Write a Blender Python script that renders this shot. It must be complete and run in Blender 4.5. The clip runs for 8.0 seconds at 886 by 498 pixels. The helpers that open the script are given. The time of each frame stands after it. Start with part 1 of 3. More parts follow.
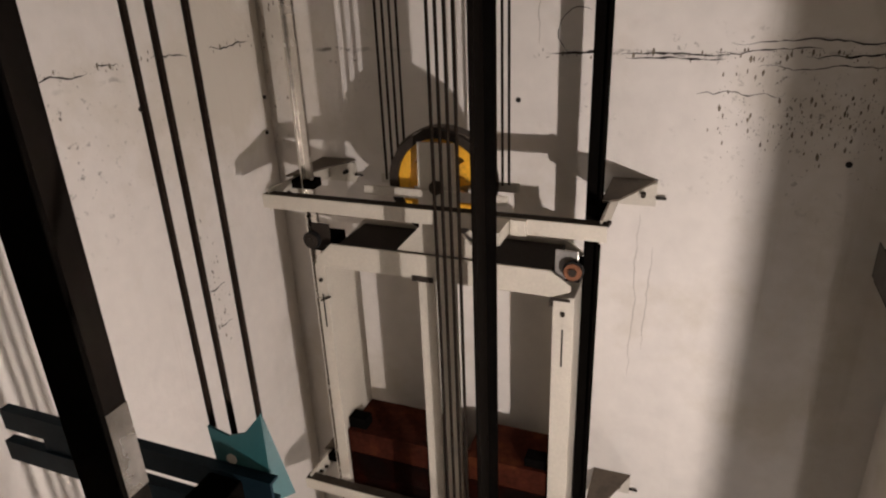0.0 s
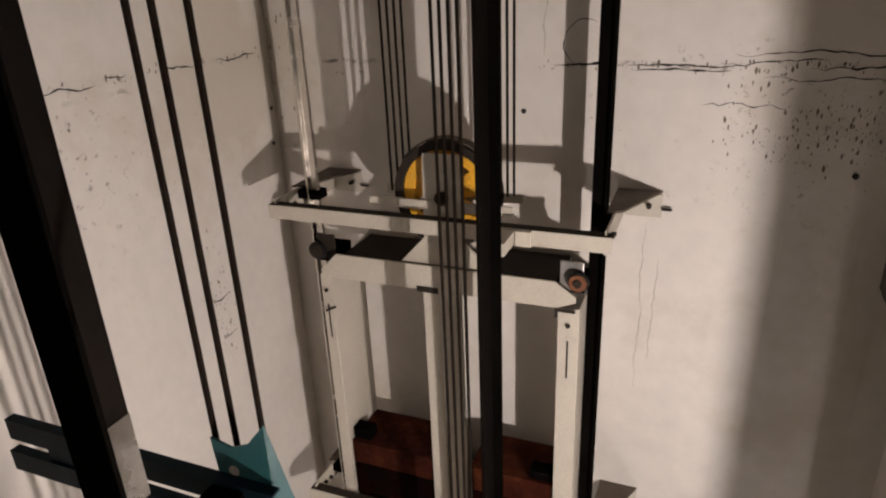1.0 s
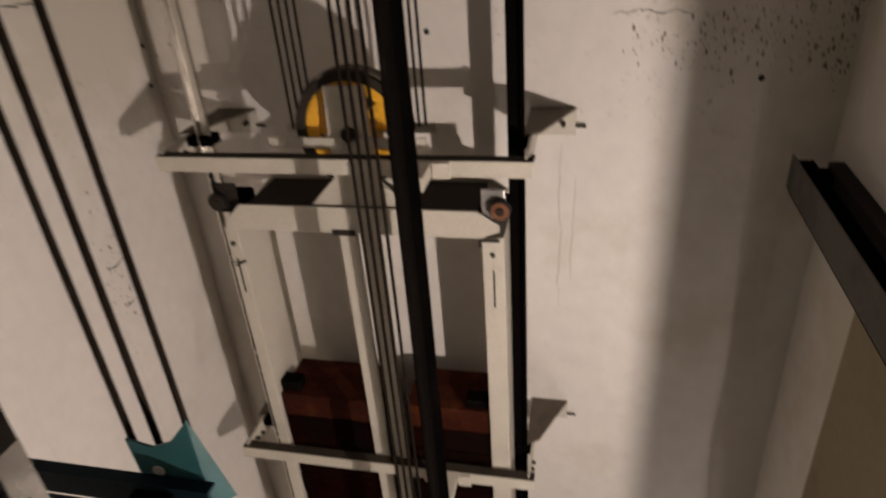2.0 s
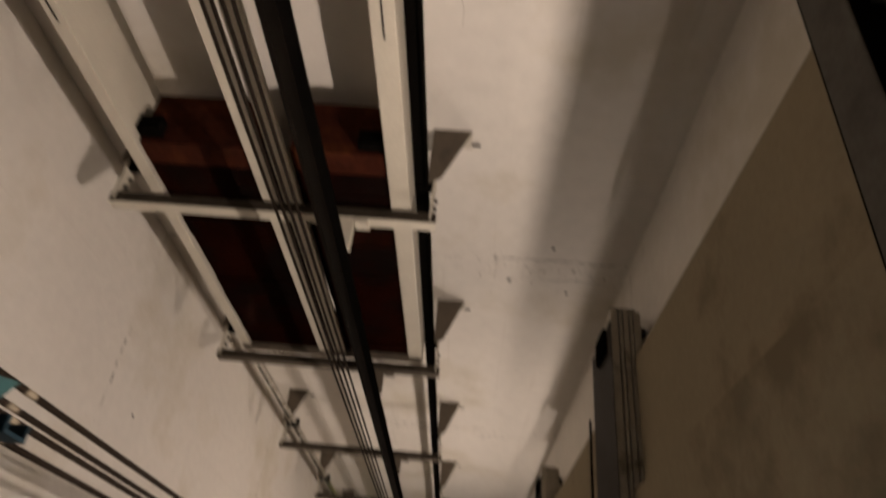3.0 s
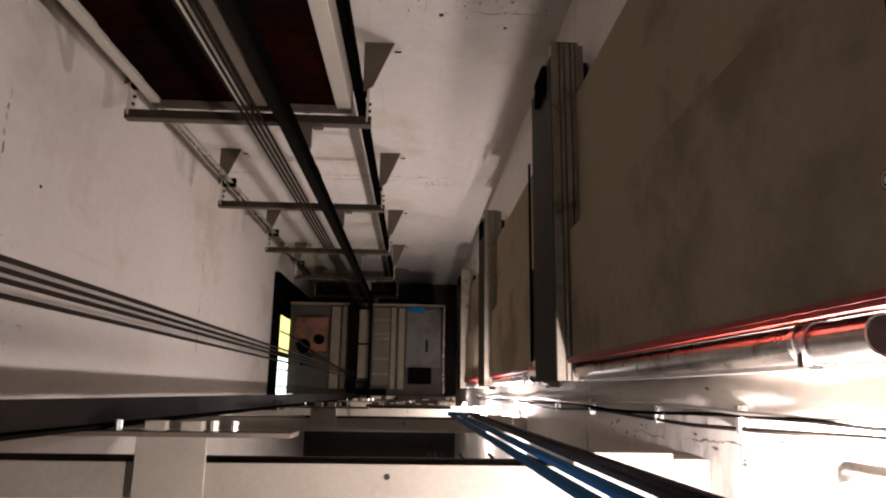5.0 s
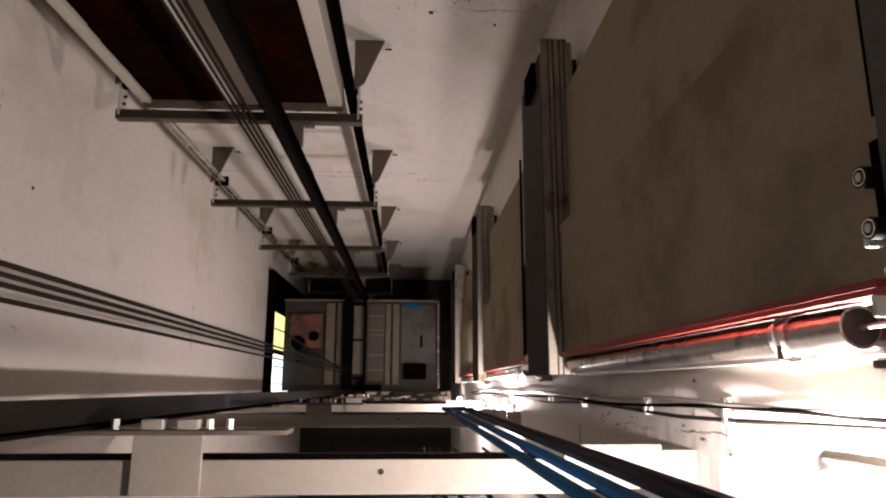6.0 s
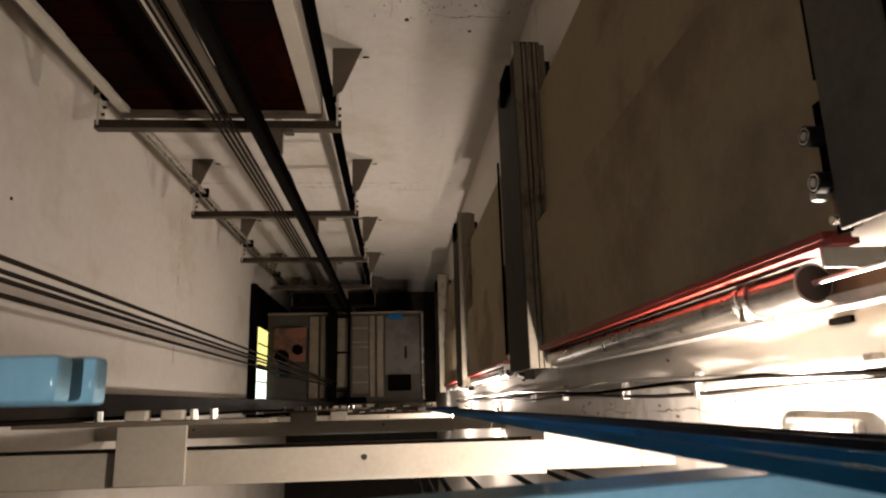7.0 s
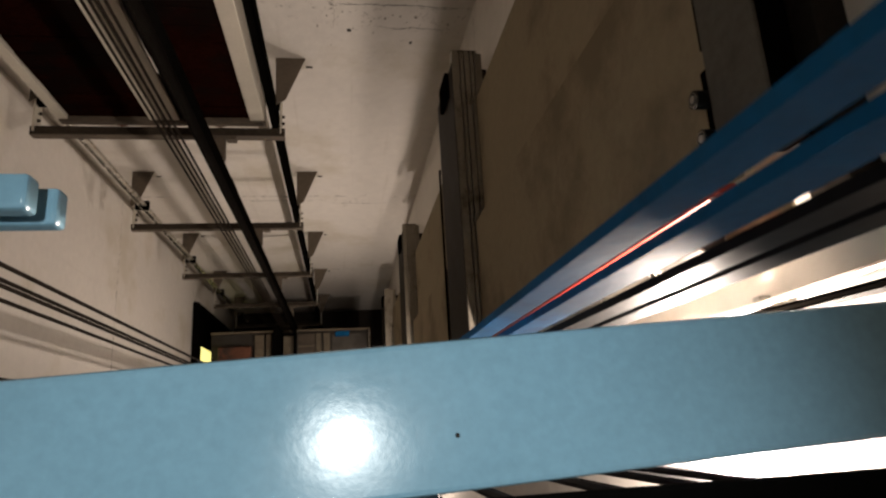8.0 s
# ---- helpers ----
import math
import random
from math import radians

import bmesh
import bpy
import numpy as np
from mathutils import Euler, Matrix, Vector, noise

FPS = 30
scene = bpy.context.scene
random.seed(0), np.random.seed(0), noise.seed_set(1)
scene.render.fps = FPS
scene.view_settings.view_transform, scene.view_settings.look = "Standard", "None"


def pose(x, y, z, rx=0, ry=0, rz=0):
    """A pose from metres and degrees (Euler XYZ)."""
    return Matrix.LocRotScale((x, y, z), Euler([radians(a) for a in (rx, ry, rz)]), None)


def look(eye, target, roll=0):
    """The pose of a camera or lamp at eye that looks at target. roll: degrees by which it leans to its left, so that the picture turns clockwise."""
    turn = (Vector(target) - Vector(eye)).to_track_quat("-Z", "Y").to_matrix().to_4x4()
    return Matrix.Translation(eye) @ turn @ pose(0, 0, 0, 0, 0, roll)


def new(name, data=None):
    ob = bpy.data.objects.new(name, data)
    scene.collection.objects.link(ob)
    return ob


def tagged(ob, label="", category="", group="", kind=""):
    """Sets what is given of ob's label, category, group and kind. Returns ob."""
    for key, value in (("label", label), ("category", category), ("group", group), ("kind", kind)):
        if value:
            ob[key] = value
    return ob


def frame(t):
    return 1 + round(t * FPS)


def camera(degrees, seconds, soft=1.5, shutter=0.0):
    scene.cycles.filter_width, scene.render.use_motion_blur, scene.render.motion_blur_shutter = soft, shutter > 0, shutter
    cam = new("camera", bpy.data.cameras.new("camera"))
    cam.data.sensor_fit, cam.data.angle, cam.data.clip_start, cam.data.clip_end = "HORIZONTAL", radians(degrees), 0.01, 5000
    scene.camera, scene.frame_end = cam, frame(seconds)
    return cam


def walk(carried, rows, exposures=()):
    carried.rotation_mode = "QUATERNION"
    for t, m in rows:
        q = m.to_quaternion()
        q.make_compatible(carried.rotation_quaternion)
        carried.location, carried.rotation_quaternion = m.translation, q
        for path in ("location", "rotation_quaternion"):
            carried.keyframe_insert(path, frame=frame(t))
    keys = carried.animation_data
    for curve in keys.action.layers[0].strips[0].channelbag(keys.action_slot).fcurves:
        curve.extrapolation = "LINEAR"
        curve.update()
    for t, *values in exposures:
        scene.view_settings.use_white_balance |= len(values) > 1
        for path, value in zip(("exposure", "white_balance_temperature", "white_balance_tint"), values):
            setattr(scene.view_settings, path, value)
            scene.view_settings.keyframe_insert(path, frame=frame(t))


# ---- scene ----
cam = camera(67.8, 8.0, soft=2.1, shutter=0.5)
PATH = [
    (0, (0.982, 0.612, 0.883), (0.291, 2.317, 0.097), -2.4),
    (0.5, (0.99, 0.608, 0.857), (0.288, 2.322, 0.101), -2.3),
    (1, (0.99, 0.616, 0.89), (0.276, 2.323, 0.13), -2.5),
    (1.2, (0.99, 0.614, 0.889), (0.275, 2.322, 0.133), -2.5),
    (2.3, (0.888, 0.87, 0.864), (0.541, 2.47, -0.284), -5.1),
    (2.5, (0.904, 0.989, 0.834), (0.578, 2.491, -0.446), -5.3),
    (3, (0.907, 1.171, 0.764), (0.799, 2.274, -0.901), -0.5),
    (3.5, (0.921, 1.257, 0.636), (0.913, 2.034, -1.206), 2.2),
    (4, (0.975, 1.271, 0.556), (1.076, 1.825, -1.363), 11.0),
    (4.5, (0.996, 1.264, 0.534), (1.074, 1.723, -1.411), 10.8),
    (6, (1.012, 1.267, 0.567), (1.109, 1.677, -1.388), 13.7),
    (6.5, (1.016, 1.23, 0.581), (1.141, 1.673, -1.366), 15.0),
    (7, (1.024, 1.184, 0.595), (1.172, 1.639, -1.347), 17.0),
    (7.5, (1.033, 1.118, 0.624), (1.262, 1.573, -1.31), 25.1),
    (8, (1.042, 1.053, 0.652), (1.347, 1.57, -1.256), 28.4),
]
EXPOSURES = [(0, 0.42, 6150, 10), (1.2, 0.42, 6150, 10), (2.5, 0.05, 6700, 10), (3.0, 0.0, 6900, 10), (3.5, -0.08, 7000, 9), (4.0, -0.12, 6900, 11), (4.4, 0.0, 6250, 15), (6.0, 0.0, 6150, 17), (6.6, -0.22, 6800, 9), (8.0, -0.22, 6750, 9)]
walk(cam, [(t, look(eye, target, roll)) for t, eye, target, roll in PATH], EXPOSURES)

# ---- world and light ----
world = bpy.data.worlds.new("shaft_dark")
scene.world = world
world.use_nodes = True
world.node_tree.nodes["Background"].inputs["Color"].default_value = (0.9, 0.85, 0.8, 1)
world.node_tree.nodes["Background"].inputs["Strength"].default_value = 0.0005

LAMP_X, LAMP_Y = (1.722, 1.655, 1.60, 1.70), 1.08
LAMP_Z = (-0.58, -4.55, -6.6, -9.34)
LAMP_W = (138, 62, 72, 4)


def lamp(name, at, power, colour, size):
    data = bpy.data.lights.new(name, "POINT")
    data.energy, data.color, data.shadow_soft_size = power, colour, size
    ob = new(name, data)
    ob.location = at
    return ob


for x, z, w in zip(LAMP_X, LAMP_Z, LAMP_W):
    lamp("shaft_lamp_light", (x, LAMP_Y, z), w, (1.0, 0.845, 0.76), 0.016)
# Added unseen spot, fixed in place of a torch carried at the camera.
BEAM_FILL_AT = (1.045, 0.975, 4.05)
beam_fill = bpy.data.lights.new("beam_fill_light", "SPOT")
beam_fill.energy, beam_fill.color, beam_fill.shadow_soft_size = 560, (0.9, 0.97, 1.0), 0.03
beam_fill.spot_size, beam_fill.spot_blend = radians(15), 1.0
new("beam_fill_light", beam_fill).location = BEAM_FILL_AT


# ---- materials ----
def mat(name, base, rough=0.8, metal=0.0, var=0.15, scale=6.0, bump=0.1, fine=60.0, stain=None, stain_scale=1.5, stain_at=0.6, spec=0.5):
    m = bpy.data.materials.new(name)
    m.use_nodes = True
    nt = m.node_tree
    n, l = nt.nodes, nt.links
    b = n["Principled BSDF"]
    b.inputs["Roughness"].default_value, b.inputs["Metallic"].default_value = rough, metal
    b.inputs["Specular IOR Level"].default_value = spec
    co = n.new("ShaderNodeNewGeometry")
    n1 = n.new("ShaderNodeTexNoise")
    n1.inputs["Scale"].default_value, n1.inputs["Detail"].default_value = scale, 6
    n2 = n.new("ShaderNodeTexNoise")
    n2.inputs["Scale"].default_value, n2.inputs["Detail"].default_value = fine, 4
    for k in (n1, n2):
        l.new(co.outputs["Position"], k.inputs["Vector"])
    add = n.new("ShaderNodeMath")
    add.operation = "ADD"
    l.new(n1.outputs["Fac"], add.inputs[0])
    l.new(n2.outputs["Fac"], add.inputs[1])
    ramp = n.new("ShaderNodeMapRange")
    ramp.inputs["From Min"].default_value, ramp.inputs["From Max"].default_value = 0.6, 1.4
    ramp.inputs["To Min"].default_value, ramp.inputs["To Max"].default_value = 1 - var, 1 + var
    l.new(add.outputs[0], ramp.inputs["Value"])
    mul = n.new("ShaderNodeVectorMath")
    mul.operation = "SCALE"
    mul.inputs[0].default_value = base
    l.new(ramp.outputs[0], mul.inputs["Scale"])
    out = mul.outputs[0]
    if stain:
        n3 = n.new("ShaderNodeTexNoise")
        n3.inputs["Scale"].default_value, n3.inputs["Detail"].default_value = stain_scale, 9
        n3.inputs["Roughness"].default_value = 0.65
        l.new(co.outputs["Position"], n3.inputs["Vector"])
        r3 = n.new("ShaderNodeMapRange")
        r3.inputs["From Min"].default_value, r3.inputs["From Max"].default_value = stain_at, stain_at + 0.12
        l.new(n3.outputs["Fac"], r3.inputs["Value"])
        mx = n.new("ShaderNodeMix")
        mx.data_type = "RGBA"
        l.new(r3.outputs[0], mx.inputs["Factor"])
        l.new(out, mx.inputs[6])
        mx.inputs[7].default_value = (*stain, 1)
        out = mx.outputs[2]
    l.new(out, b.inputs["Base Color"])
    r2 = n.new("ShaderNodeMapRange")
    r2.inputs["To Min"].default_value, r2.inputs["To Max"].default_value = max(0.05, rough - 0.12), min(1, rough + 0.12)
    l.new(n1.outputs["Fac"], r2.inputs["Value"])
    l.new(r2.outputs[0], b.inputs["Roughness"])
    if bump:
        bp = n.new("ShaderNodeBump")
        bp.inputs["Strength"].default_value, bp.inputs["Distance"].default_value = bump, 0.01
        l.new(add.outputs[0], bp.inputs["Height"])
        l.new(bp.outputs[0], b.inputs["Normal"])
    return m


def wall_mat(name, base):
    """Painted concrete: uneven trowelled paint, horizontal cracked casting joints, flaked specks and faint drips."""
    m = mat(name, base, 0.82, var=0.07, scale=1.8, bump=0.35, fine=14, stain=(base[0] * 0.86, base[1] * 0.84, base[2] * 0.78), stain_scale=0.9, stain_at=0.52)
    nt = m.node_tree
    n, l = nt.nodes, nt.links
    b = n["Principled BSDF"]
    colour = b.inputs["Base Color"].links[0].from_socket
    geo = n.new("ShaderNodeNewGeometry")
    sep = n.new("ShaderNodeSeparateXYZ")
    l.new(geo.outputs["Position"], sep.inputs[0])

    def math_node(op, a, bb=None, c=None):
        k = n.new("ShaderNodeMath")
        k.operation = op
        for i, v in enumerate((a, bb, c)):
            if v is None:
                continue
            if isinstance(v, (int, float)):
                k.inputs[i].default_value = v
            else:
                l.new(v, k.inputs[i])
        return k.outputs[0]

    def noise_node(scale, detail=5, vec=None, rough=0.6):
        k = n.new("ShaderNodeTexNoise")
        k.inputs["Scale"].default_value, k.inputs["Detail"].default_value, k.inputs["Roughness"].default_value = scale, detail, rough
        l.new(vec or geo.outputs["Position"], k.inputs["Vector"])
        return k.outputs["Fac"]

    def step(v, lo, hi):
        k = n.new("ShaderNodeMapRange")
        k.inputs["From Min"].default_value, k.inputs["From Max"].default_value = lo, hi
        l.new(v, k.inputs["Value"])
        return k.outputs[0]

    # casting joints every 3.1 m
    wob = math_node("MULTIPLY_ADD", noise_node(5.0), 0.07, -0.035)
    zz = math_node("ADD", math_node("SUBTRACT", sep.outputs["Z"], 0.555), wob)
    joint = math_node("ABSOLUTE", math_node("WRAP", zz, 1.55, -1.55))
    line = math_node("MULTIPLY", step(joint, 0.011, 0.004), math_node("MULTIPLY", step(noise_node(2.3, 3), 0.46, 0.6), step(noise_node(19.0, 4), 0.42, 0.56)))
    # flaked specks below the joints
    below = math_node("WRAP", math_node("SUBTRACT", sep.outputs["Z"], 0.555), 0.6, -2.5)
    zone = math_node("MULTIPLY", step(below, -0.75, -0.1), step(below, 0.12, 0.0))
    patch = step(noise_node(1.25, 3), 0.5, 0.62)
    speck = math_node("MULTIPLY", math_node("MULTIPLY", step(noise_node(26.0, 6, rough=0.75), 0.59, 0.64), patch), zone)
    rare = math_node("MULTIPLY", step(noise_node(17.0, 5, rough=0.8), 0.72, 0.76), 0.8)
    # drips
    mp = n.new("ShaderNodeMapping")
    mp.inputs["Scale"].default_value = (14, 14, 0.5)
    l.new(geo.outputs["Position"], mp.inputs["Vector"])
    drip = math_node("MULTIPLY", step(noise_node(1.0, 4, mp.outputs[0]), 0.62, 0.78), 0.25)
    dark = math_node("MAXIMUM", math_node("MAXIMUM", line, speck), rare)
    for f, col in ((drip, (base[0] * 0.55, base[1] * 0.5, base[2] * 0.42)), (dark, (0.1, 0.085, 0.065))):
        mx = n.new("ShaderNodeMix")
        mx.data_type = "RGBA"
        l.new(f, mx.inputs["Factor"])
        l.new(colour, mx.inputs[6])
        mx.inputs[7].default_value = (*col, 1)
        colour = mx.outputs[2]
    l.new(colour, b.inputs["Base Color"])
    return m


def glow(name, colour, power):
    m = bpy.data.materials.new(name)
    m.use_nodes = True
    b = m.node_tree.nodes["Principled BSDF"]
    b.inputs["Base Color"].default_value = (*colour, 1)
    b.inputs["Emission Color"].default_value = (*colour, 1)
    b.inputs["Emission Strength"].default_value = power
    return m


WALL = wall_mat("painted_concrete", (0.69, 0.65, 0.595))
CREAM = mat("cream_painted_steel", (0.52, 0.48, 0.4), 0.5, var=0.1, scale=9, bump=0.05, fine=80, stain=(0.36, 0.31, 0.24), stain_scale=5, stain_at=0.64)
BLACK = mat("black_greased_steel", (0.003, 0.0026, 0.0022), 0.6, 0.0, var=0.3, scale=8, bump=0.05, spec=0.0)
RAIL = mat("greasy_rail_steel", (0.006, 0.0048, 0.0038), 0.6, 0.0, var=0.3, scale=9, bump=0.04, spec=0.012)
STEEL = mat("bright_worn_steel", (0.6, 0.57, 0.52), 0.25, 1.0, var=0.15, scale=14, bump=0.03)
BLACK_STRIP = mat("black_plastic", (0.008, 0.008, 0.010), 0.5, var=0.3, scale=12, bump=0.03, spec=0.03)
ROPE = mat("wire_rope", (0.012, 0.0085, 0.006), 0.5, 0.0, var=0.4, scale=30, bump=0.4, fine=240, spec=0.01)
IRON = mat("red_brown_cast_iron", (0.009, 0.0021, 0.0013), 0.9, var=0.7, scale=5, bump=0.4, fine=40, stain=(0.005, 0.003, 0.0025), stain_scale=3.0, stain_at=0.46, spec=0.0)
# Rust, plus the stronger light on the stack's top put into the colour.
IRON_TOP_LIT = mat("rusty_lit_top_weight", (0.035, 0.0085, 0.004), 0.85, var=0.5, scale=6, bump=0.3, fine=40, stain=(0.07, 0.02, 0.007), stain_scale=6, stain_at=0.55, spec=0.05)
RUST = mat("rust_brown_paint", (0.16, 0.06, 0.03), 0.7, var=0.4, scale=7, bump=0.2, stain=(0.05, 0.03, 0.02), stain_scale=4, stain_at=0.5)
YELLOW = mat("yellow_enamel", (0.8, 0.42, 0.03), 0.4, var=0.15, scale=10, bump=0.05, stain=(0.16, 0.08, 0.03), stain_scale=7, stain_at=0.6)
TEAL = mat("teal_enamel", (0.2, 0.36, 0.46), 0.17, var=0.1, scale=7, bump=0.008, fine=120, stain=(0.16, 0.30, 0.37), stain_scale=2.5, stain_at=0.62, spec=0.12)
# Crossbar and plate are seen from their unlit side; that shade is in the colour.
TEAL_DARK_SHADED = mat("dark_shaded_teal_enamel", (0.007, 0.017, 0.024), 0.5, var=0.2, scale=7, bump=0.03, fine=90, spec=0.06)
TEAL_HALF_SHADED = mat("half_shaded_teal_enamel", (0.022, 0.1, 0.105), 0.5, var=0.12, scale=7, bump=0.03, fine=90)
BLUE = mat("blue_enamel", (0.008, 0.10, 0.24), 0.6, var=0.15, scale=9, bump=0.05, fine=90, stain=(0.006, 0.05, 0.12), stain_scale=6, stain_at=0.56, spec=0.04)
DOOR = mat("grey_door_steel", (0.29, 0.24, 0.165), 0.85, var=0.1, scale=2.0, bump=0.03, fine=40, stain=(0.2, 0.16, 0.108), stain_scale=1.6, stain_at=0.5, spec=0.03)
SILL_STEEL = mat("worn_sill_steel", (0.30, 0.265, 0.21), 0.45, 0.4, var=0.2, scale=10, bump=0.06, stain=(0.12, 0.095, 0.065), stain_scale=5, stain_at=0.55)
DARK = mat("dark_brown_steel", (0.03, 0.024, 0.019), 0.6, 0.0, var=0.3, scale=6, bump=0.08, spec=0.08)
RED = mat("red_paint", (0.24, 0.022, 0.014), 0.55, var=0.15, scale=8)
ALU = mat("galvanised_steel", (0.5, 0.48, 0.45), 0.38, 0.8, var=0.18, scale=16, bump=0.04)
RUBBER = mat("black_rubber", (0.012, 0.012, 0.012), 0.6, var=0.2, spec=0.15)
BROWN = mat("brown_roller", (0.15, 0.055, 0.02), 0.5, var=0.2, scale=20)
DUST = mat("dusty_grey_sheet", (0.045, 0.038, 0.03), 0.9, var=0.4, scale=5, bump=0.15, stain=(0.05, 0.045, 0.04), stain_scale=3, stain_at=0.52)
TAN = mat("dusty_tan_steel", (0.15, 0.122, 0.083), 0.8, var=0.35, scale=6, bump=0.1, stain=(0.12, 0.09, 0.06), stain_scale=4, stain_at=0.55)
HATCH = mat("dusty_hatch_sheet", (0.088, 0.08, 0.066), 0.8, var=0.25, scale=4, bump=0.05, stain=(0.06, 0.05, 0.042), stain_scale=2.5, stain_at=0.5)
# Dusty paint, which also stands in for the dimness on the lower brackets.
GRIME_DIM = mat("dusty_dimmed_paint", (0.095, 0.074, 0.053), 0.8, var=0.25, scale=8, bump=0.1, stain=(0.06, 0.048, 0.036), stain_scale=5, stain_at=0.55)
LIT = glow("lit_lamp_diffuser", (1.0, 0.94, 0.86), 30)
GLASS_YELLOW = glow("lit_yellow_glass", (0.8, 0.72, 0.25), 1.8)
GLASS_WHITE = glow("lit_white_glass", (0.85, 1.0, 0.85), 2.6)
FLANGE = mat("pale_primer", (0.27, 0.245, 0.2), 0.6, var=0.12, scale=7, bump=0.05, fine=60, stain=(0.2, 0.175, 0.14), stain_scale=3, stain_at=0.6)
TUBE = mat("dull_steel_tube", (0.34, 0.32, 0.29), 0.3, 1.0, var=0.25, scale=12, bump=0.06, stain=(0.14, 0.12, 0.1), stain_scale=9, stain_at=0.55)
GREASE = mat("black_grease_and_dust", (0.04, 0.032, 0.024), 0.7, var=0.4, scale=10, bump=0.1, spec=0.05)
BOUNCE_STOP = mat("bounce_stop_dark", (0.09, 0.08, 0.07), 0.9, var=0.3, scale=3, bump=0.2)
FLAKE = mat("bare_plaster", (0.17, 0.14, 0.1), 0.9, var=0.5, scale=40)
HOLE = mat("dark_hole", (0.015, 0.012, 0.01), 0.9, var=0.1)


# ---- mesh helpers ----
def box(bm, x0, x1, y0, y1, z0, z1, bevel=0.0):
    """A box; the flat sides of a bevelled one are marked, so that finish() leaves them flat."""
    c = ((x0 + x1) / 2, (y0 + y1) / 2, (z0 + z1) / 2)
    older = set(bm.faces)
    r = bmesh.ops.create_cube(bm, size=1.0, matrix=Matrix.LocRotScale(c, None, (abs(x1 - x0), abs(y1 - y0), abs(z1 - z0))))
    if bevel:
        es = list({e for v in r["verts"] for e in v.link_edges})
        bmesh.ops.bevel(bm, geom=es, offset=bevel, segments=2, affect="EDGES", profile=0.5)
        for f in bm.faces:
            if f not in older:
                f.normal_update()
                f.smooth = max(abs(k) for k in f.normal) > 0.9995
    return bm


def rod(bm, a, b, r, n=12, r2=None):
    a, b = Vector(a), Vector(b)
    d = b - a
    m = Matrix.Translation((a + b) / 2) @ d.to_track_quat("Z", "Y").to_matrix().to_4x4()
    bmesh.ops.create_cone(bm, cap_ends=True, segments=n, radius1=r, radius2=r if r2 is None else r2, depth=d.length, matrix=m)
    return bm


def prism(bm, pts, a, b, axis):
    """A flat outline of (u, v) pairs pushed from a to b along an axis."""
    def place(u, v, w):
        return {"x": (w, u, v), "y": (u, w, v), "z": (u, v, w)}[axis]
    lo = [bm.verts.new(place(u, v, a)) for u, v in pts]
    hi = [bm.verts.new(place(u, v, b)) for u, v in pts]
    k = len(pts)
    bm.faces.new(lo)
    bm.faces.new(list(reversed(hi)))
    for i in range(k):
        bm.faces.new((lo[i], hi[i], hi[(i + 1) % k], lo[(i + 1) % k]))
    bmesh.ops.recalc_face_normals(bm, faces=bm.faces)
    return bm


def bmnew():
    return bmesh.new()


def finish(name, bm, material, smooth=True):
    me = bpy.data.meshes.new(name)
    bm.to_mesh(me)
    bm.free()
    me.materials.append(material)
    if smooth:
        flat = [p.use_smooth for p in me.polygons]
        for p in me.polygons:
            p.use_smooth = True
        me.set_sharp_from_angle(angle=radians(35))
        for p, f in zip(me.polygons, flat):
            if f:
                p.use_smooth = False
    return me


def part(name, bm, material, parent, label=""):
    ob = new(name, finish(name, bm, material))
    ob.parent = parent
    if parent.matrix_basis.translation.length and parent.parent is None:
        ob.matrix_parent_inverse = Matrix.Translation(-parent.matrix_basis.translation)
    return tagged(ob, label)


def thing(name, at, label, category, group="", kind=""):
    ob = new(name)
    ob.empty_display_size = 0.05
    ob.location = at
    return tagged(ob, label, category, group, kind)


def solid(name, bm, material, label, category, group="", kind=""):
    return tagged(new(name, finish(name, bm, material)), label, category, group, kind)


# ---- shaft ----
TOP, PIT = 4.2, -12.2
X0, X1, Y1, Y0 = -1.0, 1.8, 3.325, -1.6


def wall(name, x0, x1, y0, y1, label):
    return solid(name, box(bmnew(), x0, x1, y0, y1, PIT, TOP), WALL, label, "wall", kind="structure")


north = wall("wall_north", X0 - 0.25, X1 + 0.25, Y1, Y1 + 0.25, "off-white painted concrete shaft wall with flaked cracks")
west = wall("wall_west", X0 - 0.25, X0, Y0 - 0.25, Y1, "off-white painted concrete shaft wall with a cracked joint")
east = wall("wall_east", X1, X1 + 0.25, Y0 - 0.25, Y1, "off-white painted concrete wall behind the landing doors")
# South wall and ceiling are unseen; their dark colour cuts bounce light.
solid("wall_south", box(bmnew(), X0, X1, Y0 - 0.25, Y0, PIT, TOP), BOUNCE_STOP, "unseen shaft wall, dark to keep bounce light down", "wall", kind="structure")
solid("ceiling", box(bmnew(), X0 - 0.25, X1 + 0.25, Y0 - 0.25, Y1 + 0.25, TOP, TOP + 0.2), BOUNCE_STOP, "unseen shaft ceiling, dark to keep bounce light down", "ceiling", kind="structure")
solid("floor", box(bmnew(), X0 - 0.25, X1 + 0.25, Y0 - 0.25, Y1 + 0.25, PIT - 0.2, PIT), DARK, "dark oily concrete pit floor", "floor", kind="structure")

# anchor holes and plugs in the walls
for x, z, r in ((0.253, 0.358, 0.011), (1.501, 0.16, 0.012), (0.614, 0.638, 0.011), (1.70, 0.62, 0.014), (1.336, -2.40, 0.01), (1.481, -2.89, 0.01), (1.109, -2.78, 0.014), (0.30, -3.9, 0.008)):
    part("anchor_hole", rod(bmnew(), (x, Y1 - 0.004, z), (x, Y1 + 0.01, z), r, 10), HOLE, north)
